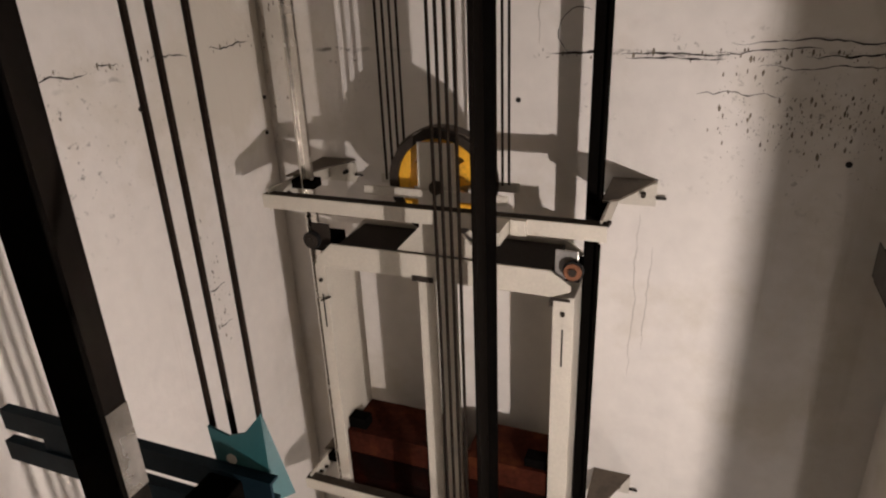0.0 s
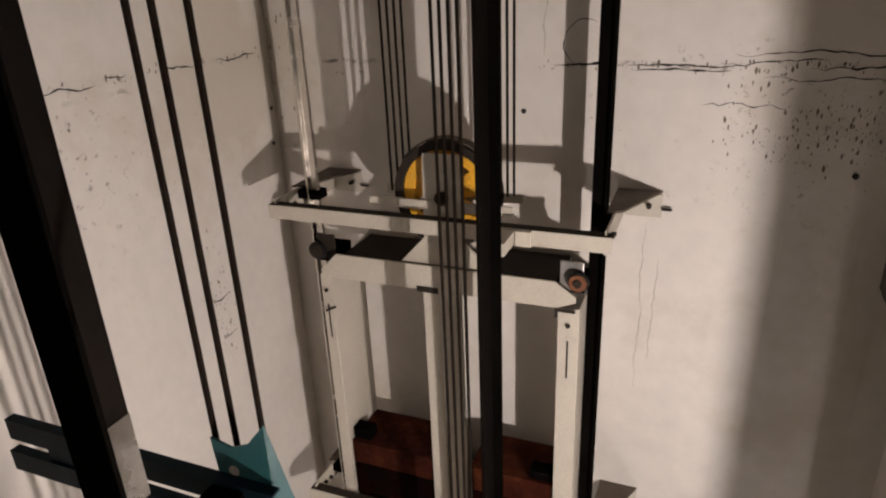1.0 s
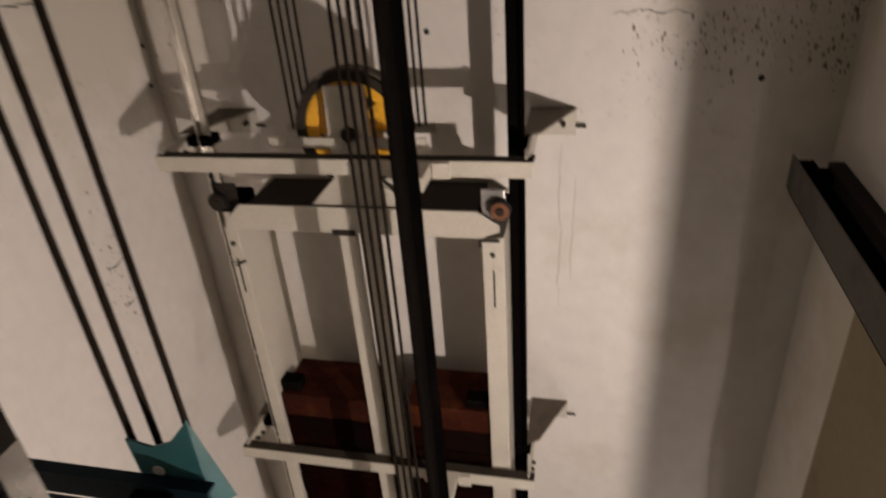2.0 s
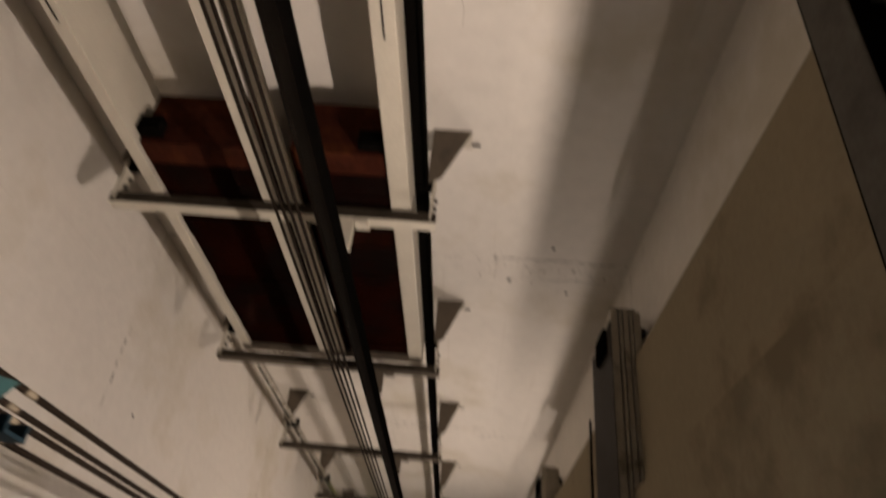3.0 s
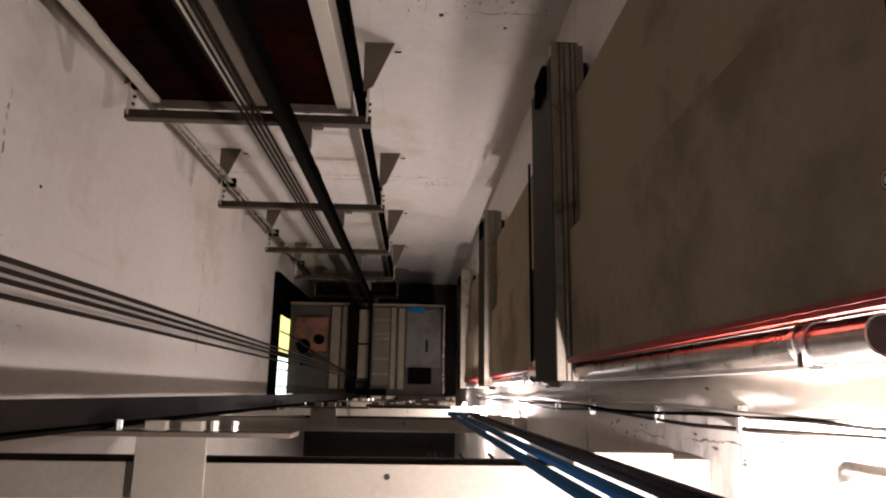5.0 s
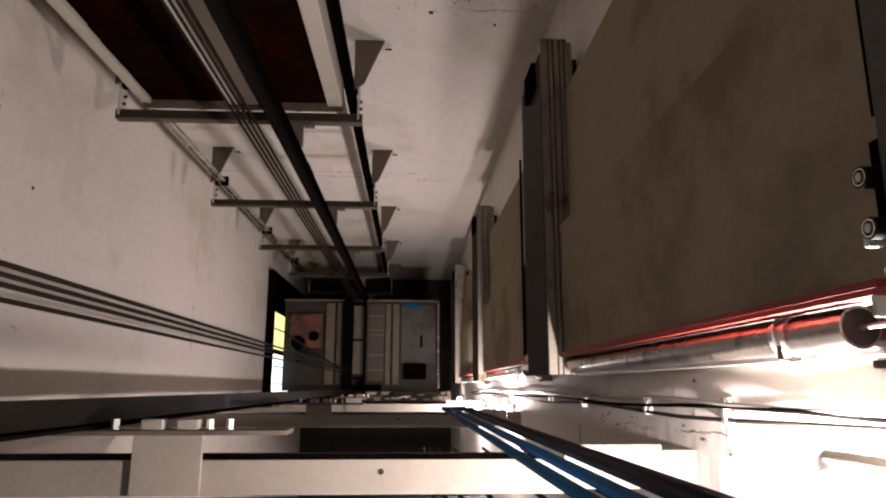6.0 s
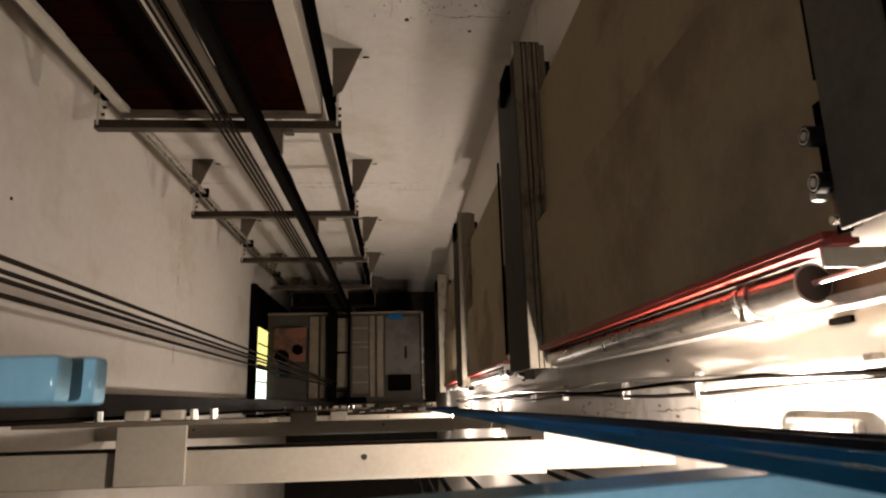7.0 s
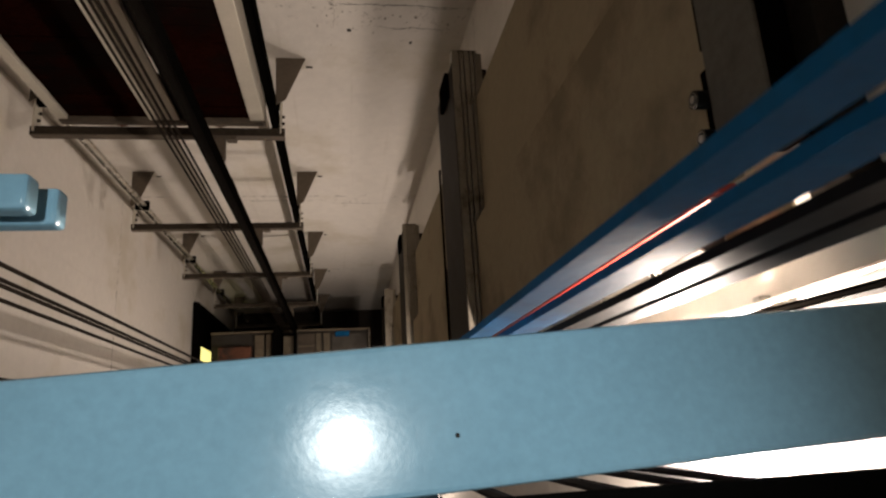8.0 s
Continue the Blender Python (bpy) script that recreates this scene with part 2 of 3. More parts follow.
for y, z in ((3.29, 0.34), (2.522, 0.434), (3.27, 0.173), (2.0, -1.6), (2.3, -2.9)):
    part("anchor_hole", rod(bmnew(), (X0 + 0.004, y, z), (X0 - 0.01, y, z), 0.01, 10), HOLE, west)



def crack(owner, at, to_wall, length, amp, width, seed, material=None):
    """A thin jagged crack, a few tenths of a millimetre proud of the plaster, running level from a start."""
    rnd = random.Random(seed)
    bm = bmnew()
    n = max(6, int(length / 0.02))
    run, drift = [], 0.0
    for i in range(n + 1):
        drift += rnd.uniform(-amp, amp)
        drift *= 0.9
        run.append((length * i / n, drift, width * rnd.uniform(0.15, 1.0) * min(1, 4 * i / n, 4 * (n - i) / n) + 0.0004))
    lo = [bm.verts.new(to_wall(at[0] + u, at[1] + v - w)) for u, v, w in run]
    hi = [bm.verts.new(to_wall(at[0] + u, at[1] + v + w)) for u, v, w in run]
    for i in range(n):
        bm.faces.new((lo[i], lo[i + 1], hi[i + 1], hi[i]))
    part("crack", bm, material or HOLE, owner)


def on_north(u, v):
    return (u, Y1 - 0.0012, v)


def on_north_up(u, v):
    return (v, Y1 - 0.0012, u)


def on_west(u, v):
    return (X0 + 0.0012, u, v)


for i, (u, v, ln, am, w) in enumerate(((0.38, 0.545, 0.24, 0.006, 0.006), (0.66, 0.55, 0.42, 0.004, 0.005), (0.68, 0.53, 0.36, 0.004, 0.0045), (1.0, 0.56, 0.35, 0.008, 0.003),
                                       (1.3, 0.545, 0.48, 0.007, 0.004), (0.95, 0.40, 0.3, 0.01, 0.0025), (1.0, -2.53, 0.72, 0.006, 0.004), (1.25, -2.73, 0.45, 0.01, 0.0035), (0.0, -5.75, 0.9, 0.008, 0.004), (0.95, -5.85, 0.5, 0.01, 0.004))):
    crack(north, (u, v), on_north, ln, am, w, i)
crack(north, (0.0, 0.0), lambda u, v: on_north(0.5 + (0.085 + v) * math.cos(1.0 + u / 0.085), 0.635 + (0.09 + v) * math.sin(1.0 + u / 0.085)), 0.31, 0.004, 0.003, 21)
crack(north, (1.05, 0.585), on_north, 0.72, 0.006, 0.0028, 22)
crack(north, (1.15, 0.50), on_north, 0.5, 0.008, 0.0022, 23)
for i, (u, v, ln) in enumerate(((0.58, 0.34, 0.3), (-2.78, 1.02, 0.24), (-0.9, 0.78, 0.8), (-0.75, 0.84, 0.5))):
    crack(north, (u, v), on_north_up, ln, 0.006, 0.0009, 40 + i, FLAKE)
for i, (u, v, ln) in enumerate(((2.1, 0.60, 0.22), (2.36, 0.61, 0.1), (2.62, 0.60, 0.2), (2.95, 0.605, 0.28), (2.68, -0.42, 0.12), (2.70, -0.62, 0.1))):
    crack(west, (u, v), on_west, ln, 0.008, 0.0035, 60 + i)


def flakes(name, to_wall, n, place, seed):
    """Small flaked spots of bare plaster."""
    rnd = random.Random(seed)
    bm = bmnew()
    for _ in range(n):
        u, v = place(rnd)
        r = 0.001 + 0.0048 * rnd.random() ** 4
        k = 6
        bm.faces.new([bm.verts.new(to_wall(u + r * rnd.uniform(0.5, 1.3) * math.cos(2 * math.pi * q / k), v + 2.4 * r * rnd.uniform(0.5, 1.4) * math.sin(2 * math.pi * q / k))) for q in range(k)])
    return solid(name, bm, FLAKE, "dark flaked spots in the wall paint", "paint flakes", kind="stuff")


def on_east(u, v):
    return (X1 - 0.0012, u, v)


for i, (u, v, ln) in enumerate(((-1.38, 1.145, 0.2), (-1.20, 1.15, 0.16), (-1.9, 1.14, 0.3))):
    crack(east, (u, v), lambda a, b: on_east(b, a), ln, 0.006, 0.0016, 80 + i, FLAKE)
crack(east, (1.09, -1.09), on_east, 0.16, 0.006, 0.0014, 90, FLAKE)
flakes("paint_flakes", on_east, 90, lambda r: (1.16 + r.gauss(0, 0.05), r.uniform(-2.2, -0.6)), 9)
flakes("paint_flakes", on_north, 480, lambda r: (1.78 - 0.75 * r.random() ** 1.6, 0.32 + r.gauss(0, 0.09)), 1)
flakes("paint_flakes", on_north, 80, lambda r: (1.32 + r.gauss(0, 0.16), 0.30 + r.gauss(0, 0.055)), 7)
flakes("paint_flakes", on_north, 160, lambda r: (r.uniform(0.3, 1.78), 0.545 + r.gauss(0, 0.012)), 2)
flakes("paint_flakes", on_west, 110, lambda r: (2.73 + r.gauss(0, 0.05), -0.5 + r.gauss(0, 0.17)), 3)
flakes("paint_flakes", on_west, 70, lambda r: (r.uniform(2.0, 3.3), 0.605 + r.gauss(0, 0.012)), 4)
flakes("paint_flakes", on_north, 70, lambda r: (-0.99 + abs(r.gauss(0, 0.05)), r.uniform(0.1, 0.9)), 5)
flakes("paint_flakes", on_north, 120, lambda r: (r.uniform(0.9, 1.78), -2.62 + r.gauss(0, 0.1)), 6)

# ---- rail brackets on the north wall ----
BRACKETS = (0.0, -1.535, -3.155, -5.044, -6.907, -8.75, -10.6)
BAR_Y = 2.80


def bracket_arm(b, x, z):
    """An arm from the cross bar to the wall, with a triangular plate and a bolted foot."""
    arm = bmnew()
    box(arm, x - 0.004, x + 0.004, BAR_Y + 0.02, Y1, z - 0.045, z + 0.045)
    part("arm", arm, CREAM, b)
    tri = bmnew()
    prism(tri, [(x - 0.03, Y1 - 0.001), (x + 0.15, Y1 - 0.001), (x + 0.03, BAR_Y + 0.24), (x - 0.03, BAR_Y + 0.2)], z + 0.045, z + 0.053, "z")
    part("gusset", tri, GRIME_DIM, b, "dust-browned triangular plate")
    foot = prism(bmnew(), [(x + 0.004, z + 0.045), (x + 0.15, z + 0.035), (x + 0.15, z - 0.06), (x + 0.004, z - 0.06)], Y1 - 0.01, Y1 - 0.001, "y")
    f = part("foot", foot, CREAM, b)
    part("bolt", rod(bmnew(), (x + 0.10, Y1 - 0.001, z - 0.01), (x + 0.10, Y1 - 0.035, z - 0.01), 0.011, 6), DARK, f, "dark hexagonal bolt")
    part("stud", rod(bmnew(), (x + 0.15, Y1 - 0.02, z - 0.02), (x + 0.19, Y1 - 0.02, z - 0.02), 0.006, 8), DARK, f, "protruding threaded stud")
    clip = box(bmnew(), x - 0.075 if x > 0 else x + 0.004, x - 0.004 if x > 0 else x + 0.115, 2.985, 3.06, z + 0.0, z + 0.04, 0.004)
    part("rail_clip", clip, BLACK, b, "black rail clip")
    for dy in (0.1, 0.15):
        part("bolt", rod(bmnew(), (x + 0.004, BAR_Y + dy, z + 0.02 - dy * 0.2), (x + 0.02, BAR_Y + dy, z + 0.02 - dy * 0.2), 0.009, 6), DARK, b)


def rail_bracket(z):
    b = thing("rail_bracket", (0.0, Y1, z), "cream steel rail bracket bolted to the shaft wall", "bracket", "rail brackets")
    bar = bmnew()
    box(bar, -0.72, 0.715, BAR_Y, BAR_Y + 0.006, z - 0.03, z + 0.03, 0.0015)
    # Lower brackets darker: the dimness deep in the shaft is put into their paint.
    paint = CREAM if z > -3 else GRIME_DIM
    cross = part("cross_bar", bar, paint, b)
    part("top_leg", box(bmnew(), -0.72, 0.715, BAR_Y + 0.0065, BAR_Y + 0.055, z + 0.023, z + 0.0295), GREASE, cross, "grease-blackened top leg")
    bracket_arm(b, -0.70, z)
    bracket_arm(b, 0.69, z)
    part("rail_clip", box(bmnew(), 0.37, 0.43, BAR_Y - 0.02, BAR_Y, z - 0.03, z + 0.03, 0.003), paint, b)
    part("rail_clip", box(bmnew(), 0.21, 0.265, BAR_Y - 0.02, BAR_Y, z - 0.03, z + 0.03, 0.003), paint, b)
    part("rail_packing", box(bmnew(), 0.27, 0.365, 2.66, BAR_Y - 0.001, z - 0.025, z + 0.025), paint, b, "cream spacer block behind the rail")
    return b


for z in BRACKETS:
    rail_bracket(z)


def tee_rail(name, x, y, ux, uy, width, depth, label, group, worn=None, back=None):
    """A tee-shaped guide rail; the blade points along (ux, uy), which is an axis."""
    g = thing(name, (x, y, PIT), label, "guide rail", group)
    px, py = abs(uy), abs(ux)
    w = width / 2
    t = 0.010
    def slab(a0, a1, b):
        xs = sorted((x + ux * a0 - px * b, x + ux * a1 + px * b))
        ys = sorted((y + uy * a0 - py * b, y + uy * a1 + py * b))
        return box(bmnew(), xs[0], xs[1], ys[0], ys[1], PIT, TOP - 0.05, 0.002)
    part("flange", slab(0, t, w), back or BLACK, g)
    part("blade", slab(t + 0.0005, depth, 0.008), worn or RAIL, g)
    return g


tee_rail("counterweight_guide_rail", -0.645, 3.01, 1, 0, 0.05, 0.05, "shiny steel counterweight guide rail", "counterweight rails", STEEL, STEEL)
# Right rail is the same steel; its shaded side is put in as black.
tee_rail("counterweight_guide_rail", 0.665, 3.01, -1, 0, 0.06, 0.06, "steel counterweight guide rail, its shadow side put in as black", "counterweight rails", BLACK)
rail_n = tee_rail("car_guide_rail", 0.315, 2.65, 0, -1, 0.09, 0.11, "dark greasy tee-shaped car guide rail on the brackets", "car rails")
rail_s = tee_rail("car_guide_rail", 0.163, 1.159, 0, 1, 0.09, 0.078, "dark greasy tee-shaped car guide rail, worn bright", "car rails")
for g, y in ((rail_n, 2.655), (rail_s, 1.146)):
    for z in (1.7, -3.6, -8.4):
        part("fishplate", box(bmnew(), g.location.x - 0.04, g.location.x + 0.04, y, y + 0.012, z - 0.12, z + 0.12), DARK, g)

part("worn_patch", box(bmnew(), 0.1715, 0.1725, 1.19, 1.2365, 0.10, 0.265), STEEL, rail_s, "bright worn patch on the blade")

# ---- counterweight ----
cw = thing("counterweight", (0.0, 3.0, -3.1), "cream steel counterweight frame filled with dark red-brown iron weights", "counterweight")
CF, CB = 2.865, 3.19
head = bmnew()
prism(head, [(-0.455, -0.195), (0.505, -0.195), (0.585, -0.25), (0.585, -0.275), (0.51, -0.305), (-0.535, -0.305), (-0.535, -0.275)], CF, CF + 0.01, "y")
part("crosshead_plate", head, CREAM, cw)
head = bmnew()
prism(head, [(-0.455, -0.195), (0.505, -0.195), (0.585, -0.25), (0.51, -0.305), (-0.535, -0.305), (-0.535, -0.275)], CB - 0.01, CB, "y")
part("crosshead_plate", head, CREAM, cw)
part("crosshead_web", box(bmnew(), -0.45, 0.5, CF + 0.011, CB - 0.011, -0.30, -0.215), DARK, cw, "dark channel between the plates")
for x0, x1 in ((-0.555, -0.5), (0.515, 0.60)):
    u = part("upright", box(bmnew(), x0, x1, CF + 0.012, CB - 0.012, -3.08, -0.306, 0.004), CREAM, cw)
    part("slot", box(bmnew(), (x0 + x1) / 2 - 0.003, (x0 + x1) / 2 + 0.003, CF + 0.009, CF + 0.0118, -0.62, -0.45), HOLE, u)
    part("bolt", rod(bmnew(), ((x0 + x1) / 2, CF + 0.001, -0.38), ((x0 + x1) / 2, CF + 0.0118, -0.38), 0.009, 6), DARK, u)
part("middle_strap", box(bmnew(), -0.055, 0.02, CF + 0.012, CF + 0.03, -3.08, -0.306, 0.003), CREAM, cw)
part("middle_strap", box(bmnew(), 0.04, 0.115, CF + 0.012, CF + 0.03, -3.08, -0.306, 0.003), CREAM, cw)
part("strap_notch", box(bmnew(), -0.075, 0.02, CF - 0.004, CF - 0.0005, -0.315, -0.29), DARK, cw)
part("upright_notch", box(bmnew(), 0.505, 0.585, CF - 0.004, CF - 0.0005, -0.318, -0.306), DARK, cw)
part("upright_notch", box(bmnew(), 0.505, 0.518, CF - 0.004, CF - 0.0005, -0.345, -0.3185), DARK, cw)
part("weight_clamp", box(bmnew(), -0.494, -0.40, CF + 0.05, CF + 0.12, -1.208, -1.15, 0.004), BLACK, cw, "black clamp on the stack")
part("weight_clamp", box(bmnew(), 0.40, 0.508, CF + 0.05, CF + 0.12, -1.208, -1.16, 0.004), BLACK, cw)
part("cotter_pin", rod(bmnew(), (-0.53, CF - 0.01, -0.475), (-0.49, CF + 0.011, -0.46), 0.005, 8), DARK, cw)
part("bottom_beam", box(bmnew(), -0.555, 0.60, CF + 0.004, CB, -3.14, -3.085, 0.005), GRIME_DIM, cw)
random.seed(4)
for x0, x1, n in ((-0.495, -0.06, 14), (0.12, 0.51, 14)):
    h = 1.87 / n
    for i in range(n):
        z = -3.08 + i * h
        d = random.uniform(-0.006, 0.006)
        part("weight", box(bmnew(), x0, x1, CF + 0.035 + d, CB - 0.02 + d, z + 0.001, z + h - 0.0015, 0.003), IRON if i < n - 1 else IRON_TOP_LIT, cw)
for x in (-0.25, 0.32):
    part("buffer_pad", rod(bmnew(), (x, 2.98, -3.22), (x, 2.98, -3.141), 0.08, 20), RUST, cw, "rust-brown buffer striker")


def roller_guide(x, s, wheel):
    r = part("roller_guide", box(bmnew(), x - 0.045, x + 0.045, 2.90, 2.91, -0.24, -0.12, 0.003), DARK if s < 0 else ALU, cw, "grey roller guide bracket with a brown wheel")
    part("wheel", rod(bmnew(), (x + s * 0.03, 2.862, -0.19), (x + s * 0.03, 2.892, -0.19), 0.034, 20), wheel, r)
    part("tyre", rod(bmnew(), (x + s * 0.03, 2.868, -0.19), (x + s * 0.03, 2.886, -0.19), 0.04, 20), RUBBER, r)
    part("hub", rod(bmnew(), (x + s * 0.03, 2.855, -0.19), (x + s * 0.03, 2.862, -0.19), 0.016, 12), DARK, r)
    part("bracket", box(bmnew(), x - 0.05, x + 0.05, 2.912, 3.03, -0.255, -0.19, 0.004), BLACK, r)


roller_guide(-0.52, -1, DARK)
roller_guide(0.56, 1, BROWN)


def ring(bm, c, r0, r1, y0, y1, n=44):
    """A flat ring about an axis along y."""
    vs = []
    for y, r in ((y0, r0), (y0, r1), (y1, r1), (y1, r0)):
        vs.append([bm.verts.new((c[0] + r * math.cos(2 * math.pi * i / n), y, c[1] + r * math.sin(2 * math.pi * i / n))) for i in range(n)])
    for a in range(4):
        for i in range(n):
            bm.faces.new((vs[a][i], vs[a][(i + 1) % n], vs[(a + 1) % 4][(i + 1) % n], vs[(a + 1) % 4][i]))
    bmesh.ops.recalc_face_normals(bm, faces=bm.faces)
    return bm


PC = (0.045, 0.095)
rim = ring(bmnew(), PC, 0.185, 0.218, 2.915, 2.925)
ring(rim, PC, 0.185, 0.218, 2.995, 3.005)
ring(rim, PC, 0.185, 0.205, 2.926, 2.994)
sheave = part("sheave", rim, DARK, cw, "greasy grooved sheave rim")
disc = ring(bmnew(), PC, 0.14, 0.184, 2.935, 2.975)
ring(disc, PC, 0.03, 0.07, 2.925, 2.985, 24)
for k in range(5):
    a = 2 * math.pi * k / 5 + 0.4
    c, sn = math.cos(a), math.sin(a)
    p = []
    for rr, w in ((0.065, -0.035), (0.145, -0.055), (0.145, 0.055), (0.065, 0.035)):
        p.append((PC[0] + rr * c - w * sn, PC[1] + rr * sn + w * c))
    prism(disc, p, 2.94, 2.97, "y")
part("sheave_disc", disc, YELLOW, cw, "yellow painted spoked sheave disc")
for y in (2.885, 3.02):
    part("fork_plate", prism(bmnew(), [(-0.03, 0.27), (0.12, 0.27), (0.13, -0.08), (0.24, -0.195), (-0.15, -0.195), (-0.04, -0.08)], y, y + 0.012, "y"), CREAM, cw)
part("axle", rod(bmnew(), (PC[0], 2.87, PC[1]), (PC[0], 3.04, PC[1]), 0.028, 16), DARK, cw)
part("rope_guard", box(bmnew(), -0.27, 0.335, 2.872, 2.884, 0.045, 0.085, 0.003), CREAM, cw)
part("rope_guard", box(bmnew(), -0.27, 0.335, 3.034, 3.046, 0.045, 0.085, 0.003), CREAM, cw)
hood = bmnew()
arc = [(PC[0] + r * math.cos(a), PC[1] + r * math.sin(a)) for r, seq in ((0.227, range(13)), (0.2225, range(12, -1, -1))) for a in [math.pi * (0.2 + 0.6 * i / 12) for i in seq]]
prism(hood, arc, 2.93, 2.99, "y")
part("rope_hood", hood, GRIME_DIM, cw, "dark curved rope guard")

# ---- landing doors on the east wall ----
PITCH, SILL = 2.92, -2.233


def ring_x(bm, c, r0, r1, x0, x1, n=20):
    """A flat ring about an axis along x."""
    ring(bm, (0.0, 0.0), r0, r1, x0, x1, n)
    for v in bm.verts:
        v.co = (v.co.y, c[0] + v.co.x, c[1] + v.co.z)
    return bm


def landing_door(z, top):
    d = thing("landing_door", (1.72, 1.95, z - 0.04), "grey sheet-steel telescopic landing door with a red edge, closed", "lift door", "landing doors")
    p = part("panel", box(bmnew(), 1.665, 1.69, 1.414, 1.965, z, z + 1.97, 0.003), DOOR, d)
    part("panel", box(bmnew(), 1.712, 1.735, 1.93, 2.606, z, z + 1.97, 0.003), DOOR, d)
    edge = bmnew()
    box(edge, 1.646, 1.664, 1.4015, 1.4135, z, z + 1.94)
    box(edge, 1.649, 1.69, 1.392, 1.4012, z, z + 1.955)
    box(edge, 1.669, 1.69, 1.4014, 1.4136, z, z + 1.94)
    part("edge_channel", edge, RED, p, "red painted edge channel")
    part("top_plate", box(bmnew(), 1.648, 1.742, 1.362, 1.3915, z + 1.925, z + 1.933), CREAM, p, "pale plate on the door edge")
    part("jamb_plate", box(bmnew(), 1.768, 1.776, 1.323, 1.40, z, z + 1.96), DOOR, d)
    lip = part("jamb_lip", box(bmnew(), 1.722, 1.767, 1.316, 1.322, z, z + 1.96), ALU, d, "bright galvanised lip")
    part("jamb_return", box(bmnew(), 1.722, 1.726, 1.3225, 1.336, z, z + 1.96), ALU, lip)
    part("latch_slot", box(bmnew(), 1.791, 1.7995, 1.30, 1.312, z + 1.71, z + 1.77, 0.002), BLACK, d, "black slotted contact on the wall")
    n = 24
    tx, ty = 1.703, 1.358
    tube = part("weight_tube", rod(bmnew(), (tx, ty, z + 0.02), (tx, ty, z + 1.70), 0.034, n), TUBE, d, "galvanised tube of the door weight")
    part("tube_end", rod(bmnew(), (tx, ty, z + 1.7005), (tx, ty, z + 1.818), 0.034, n), TUBE, tube)
    part("mouth", rod(bmnew(), (tx, ty, z + 1.8185), (tx, ty, z + 1.8195), 0.0295, n), HOLE, tube)
    part("cord", rod(bmnew(), (tx, ty, z + 1.82), (tx, ty, z + 2.2), 0.0045, 8), ALU, tube)
    clamp = bmnew()
    for zz in (1.625, 1.66):
        rod(clamp, (tx, ty, z + zz - 0.007), (tx, ty, z + zz + 0.007), 0.0385, n)
    box(clamp, 1.70, 1.765, 1.312, 1.3245, z + 1.62, z + 1.66)
    part("clamp", clamp, ALU, tube, "bright pipe clamp")
    part("clamp_bolt", rod(bmnew(), (tx - 0.03, ty - 0.042, z + 1.642), (tx - 0.03, ty - 0.018, z + 1.642), 0.006, 6), STEEL, tube)
    sill = bmnew()
    box(sill, 1.604, 1.76, 1.32, 2.87, z - 0.06, z - 0.03)
    for x, w in ((1.604, 0.034), (1.6455, 0.0145), (1.667, 0.023), (1.6975, 0.0145), (1.719, 0.012)):
        box(sill, x, x + w, 1.32, 2.87, z - 0.0295, z - 0.006)
    part("sill", sill, SILL_STEEL, d, "grooved metal door sill")
    part("sill_groove", box(bmnew(), 1.6045, 1.73, 2.8705, 2.874, z - 0.055, z - 0.01), BLACK, d)
    part("apron", box(bmnew(), 1.600, 1.6035, 1.32, 2.80, z - 0.50, z - 0.012), DARK, d, "dark steel apron under the sill")
    part("apron_end", box(bmnew(), 1.578, 1.5995, 2.66, 2.80, z - 0.30, z - 0.10, 0.006), BLACK, d)
    for y in (1.5, 2.1, 2.75):
        part("sill_bracket", box(bmnew(), 1.63, 1.79, y, y + 0.05, z - 0.2, z - 0.061), DARK, d)
    part("fascia", box(bmnew(), 1.70, 1.712, 1.34, 2.87, z - 0.9, z - 0.21), DOOR, d)
    # Black also stands in for the shadow of the gap above the door.
    part("hanger_track", box(bmnew(), 1.655, 1.666, 1.44, 2.6, z + 1.972, z + 1.992), BLACK, d, "black hanger track with the gap's shadow in its colour")
    if top:
        h = part("header", box(bmnew(), 1.745, 1.8, 1.3, 3.2, z + 2.03, z + 2.12, 0.005), DARK, d, "dark header beam over the door")
        part("header_front", box(bmnew(), 1.632, 1.6375, 1.40, 3.24, z + 1.998, z + 2.135, 0.002), HATCH, h, "dull grey front sheet of the header")
        part("header_lip", box(bmnew(), 1.638, 1.652, 1.63, 3.22, z + 1.985, z + 1.9975), BLACK, h)
        part("header_track", box(bmnew(), 1.638, 1.705, 1.42, 3.23, z + 2.05, z + 2.115, 0.004), BLACK, h, "black door track")
        for y in (1.45, 2.4, 3.1):
            part("header_arm", box(bmnew(), 1.7055, 1.7445, y, y + 0.09, z + 2.05, z + 2.10, 0.003), BLACK, h)
        for y, zz in ((1.546, 1.975), (1.474, 1.98)):
            w = part("coupling_roller", rod(bmnew(), (1.618, y, z + zz), (1.642, y, z + zz), 0.0155, 20), RUBBER, p, "black rubber coupling roller")
            part("hub", rod(bmnew(), (1.6155, y, z + zz), (1.6425, y, z + zz), 0.0065, 12), ALU, w)
            part("washer", ring_x(bmnew(), (y, z + zz), 0.0105, 0.0125, 1.6165, 1.6178), STEEL, w)
        lock = bmnew()
        box(lock, 1.643, 1.651, 1.462, 1.60, z + 1.965, z + 1.988, 0.002)
        box(lock, 1.643, 1.651, 1.485, 1.535, z + 1.9885, z + 1.9975, 0.002)
        box(lock, 1.643, 1.651, 1.398, 1.425, z + 1.975, z + 2.0, 0.002)
        part("lock_plate", lock, BLACK, p)
